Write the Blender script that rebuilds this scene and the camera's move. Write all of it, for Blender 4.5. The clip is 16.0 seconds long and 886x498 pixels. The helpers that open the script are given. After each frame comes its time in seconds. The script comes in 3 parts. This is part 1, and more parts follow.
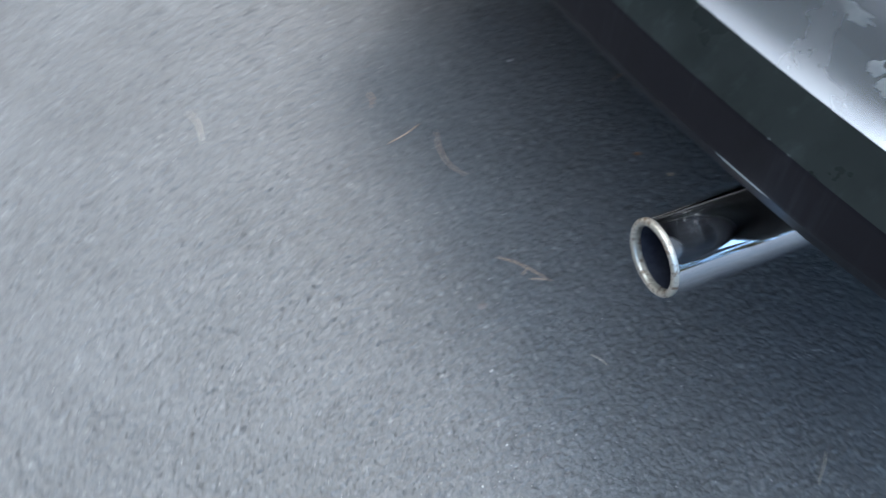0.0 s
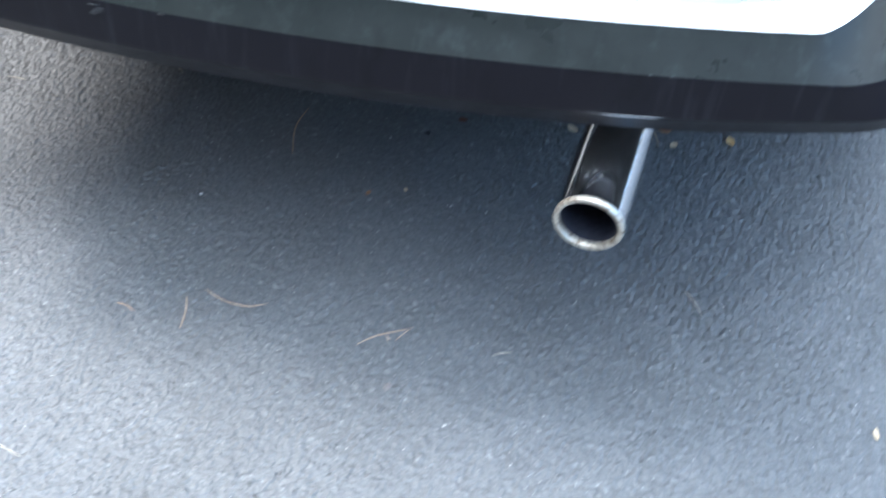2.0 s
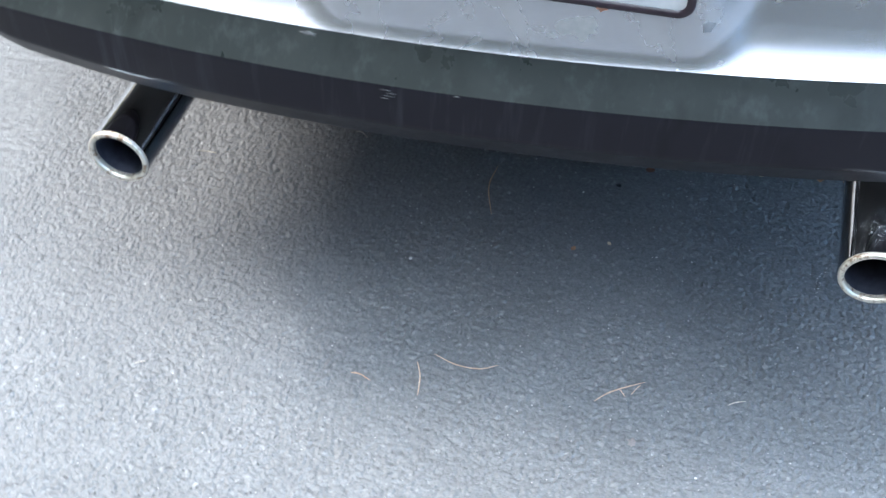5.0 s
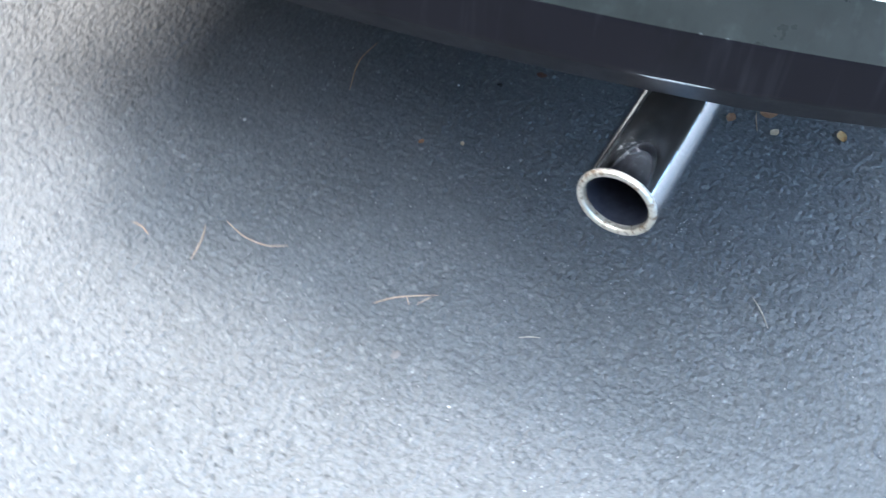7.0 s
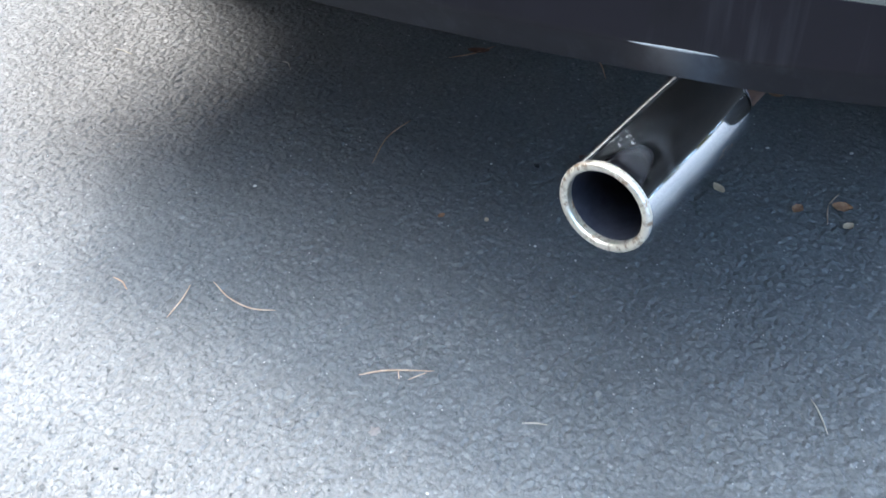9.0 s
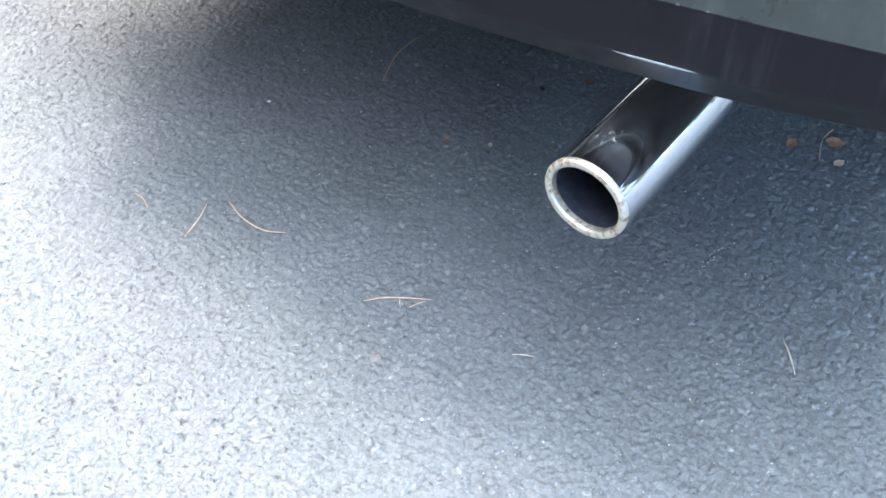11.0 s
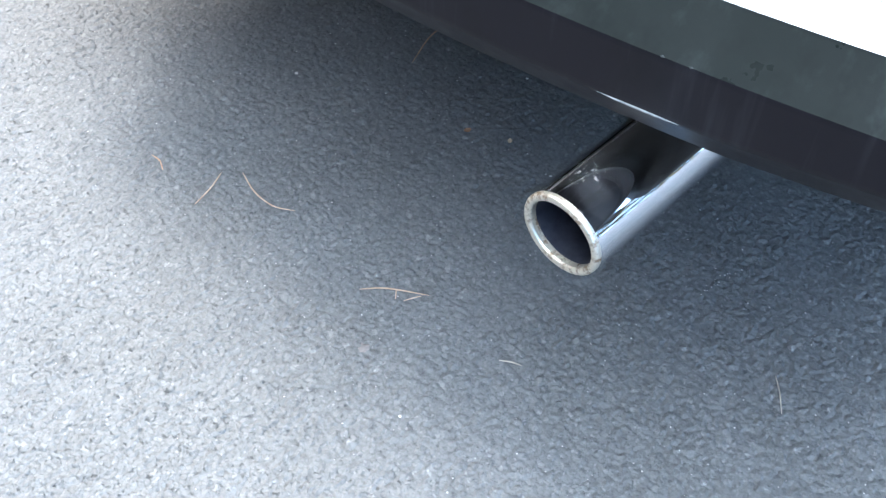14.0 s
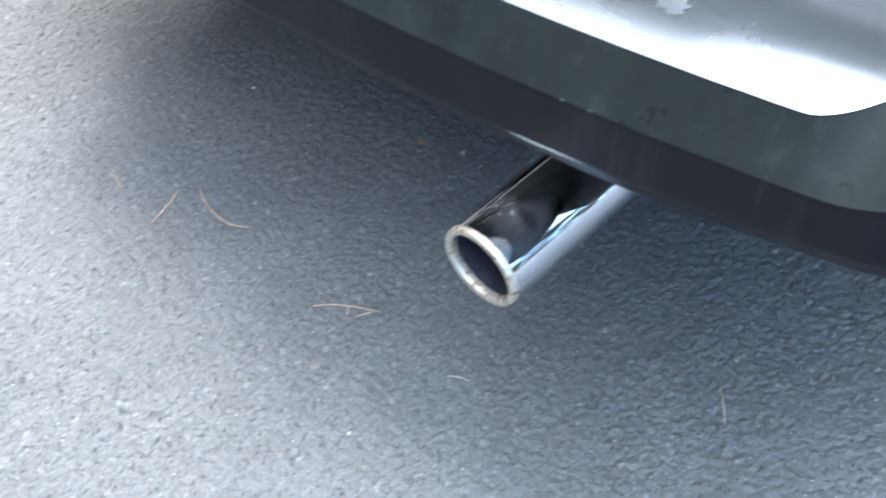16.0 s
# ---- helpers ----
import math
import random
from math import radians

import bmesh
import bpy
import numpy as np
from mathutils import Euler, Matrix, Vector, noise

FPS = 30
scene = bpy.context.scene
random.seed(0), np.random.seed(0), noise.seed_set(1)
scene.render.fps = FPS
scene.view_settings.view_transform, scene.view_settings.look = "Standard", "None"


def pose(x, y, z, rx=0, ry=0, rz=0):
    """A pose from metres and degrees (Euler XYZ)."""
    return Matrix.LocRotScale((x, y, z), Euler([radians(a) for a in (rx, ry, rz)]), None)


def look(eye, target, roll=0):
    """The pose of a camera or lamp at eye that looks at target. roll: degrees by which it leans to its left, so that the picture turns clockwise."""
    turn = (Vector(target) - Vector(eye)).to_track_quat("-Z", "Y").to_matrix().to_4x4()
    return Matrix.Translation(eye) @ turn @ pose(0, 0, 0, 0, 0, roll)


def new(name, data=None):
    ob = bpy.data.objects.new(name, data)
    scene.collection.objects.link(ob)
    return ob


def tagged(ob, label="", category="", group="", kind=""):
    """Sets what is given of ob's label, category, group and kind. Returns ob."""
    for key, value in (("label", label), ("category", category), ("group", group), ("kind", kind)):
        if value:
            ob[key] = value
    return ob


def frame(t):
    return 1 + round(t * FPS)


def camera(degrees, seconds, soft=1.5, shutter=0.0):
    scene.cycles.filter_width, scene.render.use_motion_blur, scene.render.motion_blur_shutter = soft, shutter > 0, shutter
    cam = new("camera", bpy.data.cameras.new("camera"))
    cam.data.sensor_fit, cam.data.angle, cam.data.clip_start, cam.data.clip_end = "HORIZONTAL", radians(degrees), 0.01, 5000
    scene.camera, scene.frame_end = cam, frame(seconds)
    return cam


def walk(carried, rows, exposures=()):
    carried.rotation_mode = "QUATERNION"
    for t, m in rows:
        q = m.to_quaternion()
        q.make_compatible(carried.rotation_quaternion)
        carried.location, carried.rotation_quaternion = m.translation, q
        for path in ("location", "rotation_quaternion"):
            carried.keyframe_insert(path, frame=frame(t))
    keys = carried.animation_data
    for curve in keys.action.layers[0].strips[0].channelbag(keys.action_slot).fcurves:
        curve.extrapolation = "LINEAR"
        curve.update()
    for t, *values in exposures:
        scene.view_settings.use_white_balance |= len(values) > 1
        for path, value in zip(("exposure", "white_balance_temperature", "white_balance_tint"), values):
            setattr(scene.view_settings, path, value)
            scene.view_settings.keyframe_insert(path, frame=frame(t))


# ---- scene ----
cam = camera(42.6, 16.0, soft=1.35, shutter=0.75)
PATH = [
    (0, (0.401, -0.448, 1.161), (-0.584, 0.123, -0.484), 2.8),
    (0.1, (0.3827, -0.4876, 1.1708), (-0.1378, -0.1262, 0.2716), 3.99),
    (0.5, (0.32, -0.606, 1.195), (-0.437, 0.305, -0.416), 2.0),
    (0.6, (0.3093, -0.6177, 1.1954), (-0.0904, -0.1025, 0.3095), 1.4),
    (1, (0.271, -0.631, 1.196), (-0.348, 0.388, -0.41), 2.0),
    (1.5, (0.166, -0.676, 1.211), (-0.358, 0.403, -0.39), 1.3),
    (1.6, (0.1332, -0.6926, 1.2118), (-0.1236, -0.0789, 0.3358), 1.85),
    (1.9667, (0.0147, -0.749, 1.2126), (-0.1263, -0.0788, 0.3518), 3.6),
    (2, (0.009, -0.751, 1.213), (-0.244, 0.464, -0.355), 3.5),
    (2.1, (-0.008, -0.7569, 1.2143), (-0.1417, -0.0941, 0.3466), 3.19),
    (2.4667, (-0.0355, -0.7632, 1.2238), (-0.1723, -0.106, 0.3524), 0.3),
    (2.5, (-0.039, -0.763, 1.225), (-0.284, 0.435, -0.357), 0.4),
    (2.6, (-0.0494, -0.7623, 1.2285), (-0.1782, -0.0976, 0.3615), 0.73),
    (2.9667, (-0.1162, -0.7554, 1.2435), (-0.2173, -0.0834, 0.3785), -0.31),
    (3, (-0.125, -0.756, 1.245), (-0.298, 0.473, -0.324), -0.6),
    (3.1, (-0.1513, -0.7578, 1.2496), (-0.2285, -0.0714, 0.3935), -1.49),
    (3.4667, (-0.2465, -0.7812, 1.2636), (-0.2699, -0.0896, 0.4084), -1.82),
    (3.5, (-0.252, -0.783, 1.264), (-0.294, 0.475, -0.29), -1.8),
    (3.6, (-0.2685, -0.7885, 1.2652), (-0.2906, -0.095, 0.4115), -1.74),
    (3.9667, (-0.316, -0.8003, 1.2664), (-0.3493, -0.1037, 0.4157), -1.02),
    (4, (-0.322, -0.801, 1.267), (-0.386, 0.467, -0.278), -0.9),
    (4.1, (-0.3399, -0.8031, 1.2689), (-0.381, -0.103, 0.4214), -0.55),
    (4.2, (-0.349, -0.804, 1.27), (-0.449, 0.472, -0.267), -0.6),
    (6.3, (-0.071, -0.727, 1.16), (-0.398, 0.486, -0.396), 3.4),
    (6.4667, (-0.0333, -0.6917, 1.1446), (-0.214, -0.018, 0.294), 3.02),
    (6.5, (-0.024, -0.685, 1.142), (-0.359, 0.536, -0.406), 2.7),
    (6.6, (0.004, -0.665, 1.1342), (-0.1909, 0.0002, 0.2801), 1.75),
    (6.9667, (0.1121, -0.6215, 1.105), (-0.1526, -0.0286, 0.2171), 1.21),
    (7, (0.119, -0.618, 1.101), (-0.37, 0.456, -0.513), 1.3),
    (7.1, (0.1397, -0.6076, 1.089), (-0.1423, -0.0228, 0.201), 1.57),
    (7.4667, (0.1885, -0.5724, 1.0259), (-0.1548, 0.0251, 0.1685), -0.31),
    (7.5, (0.192, -0.571, 1.018), (-0.444, 0.526, -0.529), -0.4),
    (7.6, (0.2025, -0.5668, 0.9944), (-0.1665, 0.0531, 0.164), -0.65),
    (8, (0.231, -0.562, 0.906), (-0.511, 0.697, -0.46), 1.2),
    (8.1, (0.2323, -0.5604, 0.8926), (-0.1798, 0.1315, 0.1433), 0.58),
    (8.5, (0.234, -0.554, 0.871), (-0.569, 0.664, -0.497), -2.5),
    (8.6, (0.2354, -0.5549, 0.8688), (-0.2086, 0.1122, 0.1153), -2.32),
    (9, (0.246, -0.569, 0.862), (-0.581, 0.652, -0.489), -2.4),
    (9.5, (0.257, -0.581, 0.858), (-0.543, 0.634, -0.514), -1.9),
    (9.6, (0.2565, -0.581, 0.8593), (-0.1833, 0.0821, 0.0998), -2.01),
    (10, (0.246, -0.58, 0.901), (-0.524, 0.553, -0.556), -2.3),
    (10.1, (0.242, -0.5766, 0.9216), (-0.1766, 0.03, 0.105), -2.67),
    (10.2, (0.24, -0.57, 0.938), (-0.515, 0.513, -0.564), -2.9),
    (12.3, (0.274, -0.454, 1.015), (-0.472, 0.437, -0.613), -0.3),
    (12.5, (0.279, -0.449, 1.02), (-0.487, 0.415, -0.614), -1.1),
    (13, (0.286, -0.441, 1.029), (-0.499, 0.414, -0.601), -1.3),
    (13.5, (0.28, -0.434, 1.03), (-0.509, 0.42, -0.597), -1.3),
    (14, (0.274, -0.427, 1.025), (-0.513, 0.423, -0.605), -1.6),
    (14.1, (0.274, -0.4239, 1.0256), (-0.1582, 0.0423, 0.1279), -1.72),
    (14.5, (0.275, -0.414, 1.032), (-0.514, 0.422, -0.604), -2.8),
    (15, (0.281, -0.414, 1.034), (-0.51, 0.415, -0.605), -3.4),
    (15.5, (0.293, -0.393, 1.054), (-0.492, 0.436, -0.588), -3.1),
    (15.6, (0.2961, -0.3863, 1.057), (-0.1359, 0.0643, 0.1513), -3.46),
    (15.9, (0.3064, -0.3652, 1.0607), (-0.1272, 0.0732, 0.1497), -4.0),
    (16, (0.31, -0.358, 1.061), (-0.474, 0.446, -0.594), -3.8),
]
EXPOSURES = [(0, 0.62, 5550, 10), (0.5, 0.74, 5480, 10), (1, 0.98, 5500, 10), (2, 1.52, 5430, 10), (3, 1.92, 5480, 10), (3.5, 1.67, 5520, 10), (4.2, 1.63, 5600, 10), (6.5, 1.59, 5520, 10), (7, 1.80, 5580, 10), (7.5, 1.83, 5580, 10), (8, 1.98, 5660, 10), (8.5, 2.0, 5670, 10), (9.5, 1.73, 5670, 10), (10.2, 2.05, 5670, 10), (12.5, 1.76, 5670, 10), (13, 1.71, 5670, 10), (14, 1.67, 5670, 10), (16, 1.55, 5670, 10)]
walk(cam, [(t, look(eye, target, roll)) for t, eye, target, roll in PATH], EXPOSURES)

# ---- world and light ----
world = bpy.data.worlds.new("sky")
scene.world = world
world.use_nodes = True
wt = world.node_tree
sky = wt.nodes.new("ShaderNodeTexSky")
sky.sky_type = "NISHITA"
sky.sun_disc = False
sky.dust_density = 1.5
sky.sun_elevation = radians(46)
sky.sun_rotation = radians(-73)
# thin bright cloud over the blue, brightest overhead
height = wt.nodes.new("ShaderNodeTexGradient")
height.texture_mapping.mapping_x = "Z"
cloud = wt.nodes.new("ShaderNodeMix")
cloud.data_type = "RGBA"
low = wt.nodes.new("ShaderNodeMix")
low.data_type = "RGBA"
low.inputs[6].default_value = (2.4, 1.8, 1.2, 1)      # warm haze on the sun's side
low.inputs[7].default_value = (10.6, 17.8, 26.5, 1)      # clear blue opposite
side = wt.nodes.new("ShaderNodeTexGradient")
side.texture_mapping.scale = (0.5, 1, 1)
side.texture_mapping.translation = (0.5, 0, 0)
turn = wt.nodes.new("ShaderNodeMath")
turn.operation = "POWER"
turn.inputs[1].default_value = 4.5
wt.links.new(side.outputs["Fac"], turn.inputs[0])
wt.links.new(turn.outputs[0], low.inputs[0])
wt.links.new(low.outputs[2], cloud.inputs[6])
cloud.inputs[7].default_value = (44.8, 47.4, 46.6, 1)
rise = wt.nodes.new("ShaderNodeMath")
rise.operation = "POWER"
rise.inputs[1].default_value = 7.0
wt.links.new(height.outputs["Fac"], rise.inputs[0])
wt.links.new(rise.outputs[0], cloud.inputs[0])
haze = wt.nodes.new("ShaderNodeMix")
haze.data_type = "RGBA"
haze.inputs[0].default_value = 0.85
wt.links.new(sky.outputs[0], haze.inputs[6])
wt.links.new(cloud.outputs[2], haze.inputs[7])
wt.links.new(haze.outputs[2], wt.nodes["Background"].inputs[0])
wt.nodes["Background"].inputs[1].default_value = 0.1

sun = new("sun", bpy.data.lights.new("sun", "SUN"))
sun.data.energy = 2.35
sun.data.angle = radians(18)
sun.data.color = (1.0, 0.90, 0.76)
sun.matrix_world = look((-10.0, 3.1, 11.0), (0, 0, 0))


# ---- materials ----
def material(name):
    m = bpy.data.materials.new(name)
    m.use_nodes = True
    return m, m.node_tree, m.node_tree.nodes["Principled BSDF"]


def node(nt, kind, inputs=None, **props):
    n = nt.nodes.new("ShaderNode" + kind)
    for k, v in props.items():
        setattr(n, k, v)
    for k, v in (inputs or {}).items():
        if isinstance(v, bpy.types.NodeSocket):
            nt.links.new(v, n.inputs[k])
        else:
            n.inputs[k].default_value = v
    return n


def ramp(nt, fac, stops):
    n = nt.nodes.new("ShaderNodeValToRGB")
    el = n.color_ramp.elements
    while len(el) < len(stops):
        el.new(0.5)
    for e, (p, c) in zip(el, stops):
        e.position = p
        e.color = (c, c, c, 1) if isinstance(c, (int, float)) else (*c, 1)
    nt.links.new(fac, n.inputs[0])
    return n.outputs[0]


def mix(nt, fac, a, b, mode="MIX"):
    n = nt.nodes.new("ShaderNodeMix")
    n.data_type, n.blend_type = "RGBA", mode
    for sock, v in ((n.inputs[0], fac), (n.inputs[6], a), (n.inputs[7], b)):
        if isinstance(v, bpy.types.NodeSocket):
            nt.links.new(v, sock)
        else:
            sock.default_value = v if isinstance(v, (int, float)) else (*v, 1)
    return n.outputs[2]


def bump(nt, height, strength, distance, after=None):
    ins = {"Height": height, "Strength": strength, "Distance": distance}
    if after:
        ins["Normal"] = after
    return node(nt, "Bump", ins).outputs[0]


def asphalt_material():
    m, nt, b = material("asphalt")
    co = node(nt, "TexCoord").outputs["Object"]
    warp = node(nt, "TexNoise", {"Vector": co, "Scale": 60.0, "Detail": 2.0})
    wco = node(nt, "VectorMath", {0: warp.outputs["Color"], 1: (0.010, 0.010, 0.010)}, operation="MULTIPLY").outputs[0]
    wco = node(nt, "VectorMath", {0: co, 1: wco}, operation="ADD").outputs[0]
    stones = node(nt, "TexVoronoi", {"Vector": wco, "Scale": 185.0})
    fine = node(nt, "TexVoronoi", {"Vector": wco, "Scale": 420.0})
    pick = node(nt, "VectorMath", {0: stones.outputs["Color"], 1: (1.0, 0.0, 0.0)}, operation="DOT_PRODUCT").outputs["Value"]
    pick2 = node(nt, "VectorMath", {0: fine.outputs["Color"], 1: (1.0, 0.0, 0.0)}, operation="DOT_PRODUCT").outputs["Value"]
    tone = ramp(nt, pick, [(0.0, (0.119, 0.120, 0.122)), (0.5, (0.132, 0.133, 0.135)), (0.96, (0.146, 0.146, 0.146)), (1.0, (0.21, 0.21, 0.205))])
    tar = ramp(nt, stones.outputs["Distance"], [(0.35, 1.0), (0.85, 0.84)])
    col = mix(nt, 1.0, tone, tar, "MULTIPLY")
    fleck = ramp(nt, pick2, [(0.0, 0.82), (0.5, 1.0), (0.96, 1.10), (1.0, 1.6)])
    col = mix(nt, 1.0, col, fleck, "MULTIPLY")
    big = node(nt, "TexNoise", {"Vector": co, "Scale": 3.5, "Detail": 5.0, "Roughness": 0.6})
    col = mix(nt, 1.0, col, ramp(nt, big.outputs["Fac"], [(0.3, 0.82), (0.7, 1.15)]), "MULTIPLY")
    nt.links.new(col, b.inputs["Base Color"])
    rough = ramp(nt, stones.outputs["Color"], [(0.0, 0.38), (1.0, 0.6)])
    nt.links.new(rough, b.inputs["Roughness"])
    b.inputs["Specular IOR Level"].default_value = 0.6
    flat = node(nt, "TexCoord").outputs["Normal"]
    lean = node(nt, "VectorMath", {0: stones.outputs["Color"], 1: (0.5, 0.5, 0.5)}, operation="SUBTRACT").outputs[0]
    lean = node(nt, "VectorMath", {0: lean, 1: (0.16, 0.16, 0.0)}, operation="MULTIPLY").outputs[0]
    tip = node(nt, "VectorMath", {0: fine.outputs["Color"], 1: (0.5, 0.5, 0.5)}, operation="SUBTRACT").outputs[0]
    tip = node(nt, "VectorMath", {0: tip, 1: (0.10, 0.10, 0.0)}, operation="MULTIPLY").outputs[0]
    facet = node(nt, "VectorMath", {0: node(nt, "VectorMath", {0: flat, 1: lean}, operation="ADD").outputs[0], 1: tip}, operation="ADD").outputs[0]
    facet = node(nt, "VectorMath", {0: facet}, operation="NORMALIZE").outputs[0]
    patch = node(nt, "TexNoise", {"Vector": co, "Scale": 45.0, "Detail": 2.0})
    gap = ramp(nt, stones.outputs["Distance"], [(0.35, 1.0), (0.75, 0.0)])
    gap = mix(nt, ramp(nt, patch.outputs["Fac"], [(0.42, 0.0), (0.62, 1.0)]), (1.0, 1.0, 1.0), gap)
    n1 = bump(nt, gap, 0.3, 0.0015, facet)
    pit = node(nt, "TexNoise", {"Vector": co, "Scale": 150.0, "Detail": 5.0, "Roughness": 0.7, "Distortion": 0.6})
    pits = ramp(nt, pit.outputs["Fac"], [(0.32, 0.0), (0.41, 1.0)])
    nick = node(nt, "TexNoise", {"Vector": co, "Scale": 290.0, "Detail": 3.0, "Roughness": 0.6})
    nicks = ramp(nt, nick.outputs["Fac"], [(0.36, 0.0), (0.46, 1.0)])
    # shade in the pits is put into the base colour as well
    nt.links.new(mix(nt, 1.0, col, ramp(nt, pits, [(0.0, 0.62), (1.0, 1.0)]), "MULTIPLY"), b.inputs["Base Color"])
    n1 = bump(nt, pits, 0.75, 0.0016, n1)
    n1 = bump(nt, nicks, 0.5, 0.0012, n1)
    grain = node(nt, "TexNoise", {"Vector": co, "Scale": 480.0, "Detail": 4.0, "Roughness": 0.65})
    n2 = bump(nt, grain.outputs["Fac"], 0.55, 0.0012, n1)
    nt.links.new(n2, b.inputs["Normal"])
    return m


def cladding_material(name, base, streaked, blotched, rough=0.3, gloss=0.34):
    m, nt, b = material(name)
    co = node(nt, "TexCoord").outputs["Object"]
    st = node(nt, "VectorMath", {0: co, 1: (60.0, 60.0, 3.0)}, operation="MULTIPLY").outputs[0]
    streak = node(nt, "TexNoise", {"Vector": st, "Scale": 1.0, "Detail": 4.0, "Roughness": 0.6})
    blotch = node(nt, "TexNoise", {"Vector": co, "Scale": 14.0, "Detail": 5.0, "Roughness": 0.65})
    col = mix(nt, ramp(nt, streak.outputs["Fac"], [(0.54, 0.0), (0.74, 0.7)]), base, streaked)
    col = mix(nt, ramp(nt, blotch.outputs["Fac"], [(0.5, 0.0), (0.72, 0.45)]), col, blotched)
    smear = node(nt, "TexNoise", {"Vector": node(nt, "VectorMath", {0: co, 1: (30.0, 30.0, 12.0)}, operation="MULTIPLY").outputs[0], "Scale": 1.0, "Detail": 3.0, "Roughness": 0.6})
    col = mix(nt, ramp(nt, smear.outputs["Fac"], [(0.55, 0.0), (0.72, 0.6)]), col, tuple(0.5 * v for v in base))
    nt.links.new(col, b.inputs["Base Color"])
    nt.links.new(ramp(nt, blotch.outputs["Fac"], [(0.3, rough - 0.06), (0.7, rough + 0.08)]), b.inputs["Roughness"])
    b.inputs["Specular IOR Level"].default_value = gloss
    grain = node(nt, "TexNoise", {"Vector": co, "Scale": 700.0, "Detail": 2.0})
    nt.links.new(bump(nt, grain.outputs["Fac"], 0.12, 0.0004), b.inputs["Normal"])
    return m


def paint_material():
    m, nt, b = material("silver_paint")
    co = node(nt, "TexCoord").outputs["Object"]
    peel = node(nt, "TexNoise", {"Vector": co, "Scale": 13.0, "Detail": 4.0, "Roughness": 0.55, "Distortion": 0.6})
    edge = ramp(nt, peel.outputs["Fac"], [(0.50, 0.0), (0.60, 1.0)])
    dirt = node(nt, "TexNoise", {"Vector": co, "Scale": 60.0, "Detail": 4.0})
    col = mix(nt, edge, (0.485, 0.49, 0.515), (0.51, 0.512, 0.53))
    col = mix(nt, ramp(nt, dirt.outputs["Fac"], [(0.5, 0.0), (0.8, 0.25)]), col, (0.42, 0.42, 0.41))
    nt.links.new(col, b.inputs["Base Color"])
    b.inputs["Metallic"].default_value = 0.75
    nt.links.new(mix(nt, edge, (0.24, 0.24, 0.24), (0.30, 0.30, 0.30)), b.inputs["Roughness"])
    b.inputs["Coat Weight"].default_value = 0.15
    b.inputs["Coat Roughness"].default_value = 0.08
    nt.links.new(bump(nt, edge, 0.1, 0.0002), b.inputs["Normal"])
    return m


def chrome_material():
    m, nt, b = material("chrome")
    co = node(nt, "TexCoord").outputs["Object"]
    film = node(nt, "TexNoise", {"Vector": co, "Scale": 55.0, "Detail": 4.0, "Roughness": 0.6, "Distortion": 0.5})
    spots = node(nt, "TexNoise", {"Vector": co, "Scale": 210.0, "Detail": 3.0, "Roughness": 0.6})
    off = node(nt, "VectorMath", {0: co, 1: (0.366, -2.166, 0.374)}, operation="DISTANCE").outputs["Value"]
    near = ramp(nt, off, [(0.004, 1.0), (0.020, 0.0)])
    wide = ramp(nt, off, [(0.012, 1.0), (0.062, 0.0)])
    h = mix(nt, 1.0, ramp(nt, film.outputs["Fac"], [(0.46, 0.0), (0.72, 0.18)]), wide, "MULTIPLY")
    sp = mix(nt, 1.0, ramp(nt, spots.outputs["Fac"], [(0.56, 0.0), (0.64, 0.6)]), near, "MULTIPLY")
    col = mix(nt, h, (0.82, 0.82, 0.84), (0.11, 0.19, 0.34))
    col = mix(nt, sp, col, (0.46, 0.38, 0.28))
    nt.links.new(col, b.inputs["Base Color"])
    nt.links.new(mix(nt, sp, ramp(nt, h, [(0.0, 1.0), (1.0, 0.4)]), (0.15, 0.15, 0.15)), b.inputs["Metallic"])
    rough = mix(nt, h, (0.03, 0.03, 0.03), (0.22, 0.22, 0.22))
    nt.links.new(mix(nt, sp, rough, (0.5, 0.5, 0.5)), b.inputs["Roughness"])
    return m


def rim_material():
    m, nt, b = material("worn_chrome")
    co = node(nt, "TexCoord").outputs["Object"]
    rust = node(nt, "TexNoise", {"Vector": co, "Scale": 90.0, "Detail": 5.0, "Roughness": 0.7})
    f = ramp(nt, rust.outputs["Fac"], [(0.50, 0.0), (0.62, 1.0)])
    nt.links.new(mix(nt, f, (0.74, 0.69, 0.60), (0.24, 0.16, 0.10)), b.inputs["Base Color"])
    nt.links.new(ramp(nt, f, [(0.0, 0.9), (1.0, 0.35)]), b.inputs["Metallic"])
    nt.links.new(ramp(nt, f, [(0.0, 0.42), (1.0, 0.7)]), b.inputs["Roughness"])
    nt.links.new(bump(nt, rust.outputs["Fac"], 0.25, 0.0006), b.inputs["Normal"])
    return m


def plain_material(name, a, b2, scale, rough, metal=0.0, lift=0.0):
    m, nt, b = material(name)
    co = node(nt, "TexCoord").outputs["Object"]
    n = node(nt, "TexNoise", {"Vector": co, "Scale": scale, "Detail": 4.0, "Roughness": 0.6})
    nt.links.new(mix(nt, ramp(nt, n.outputs["Fac"], [(0.35, 0.0), (0.65, 1.0)]), a, b2), b.inputs["Base Color"])
    b.inputs["Roughness"].default_value = rough
    b.inputs["Metallic"].default_value = metal
    if lift:
        nt.links.new(bump(nt, n.outputs["Fac"], 0.4, lift), b.inputs["Normal"])
    return m


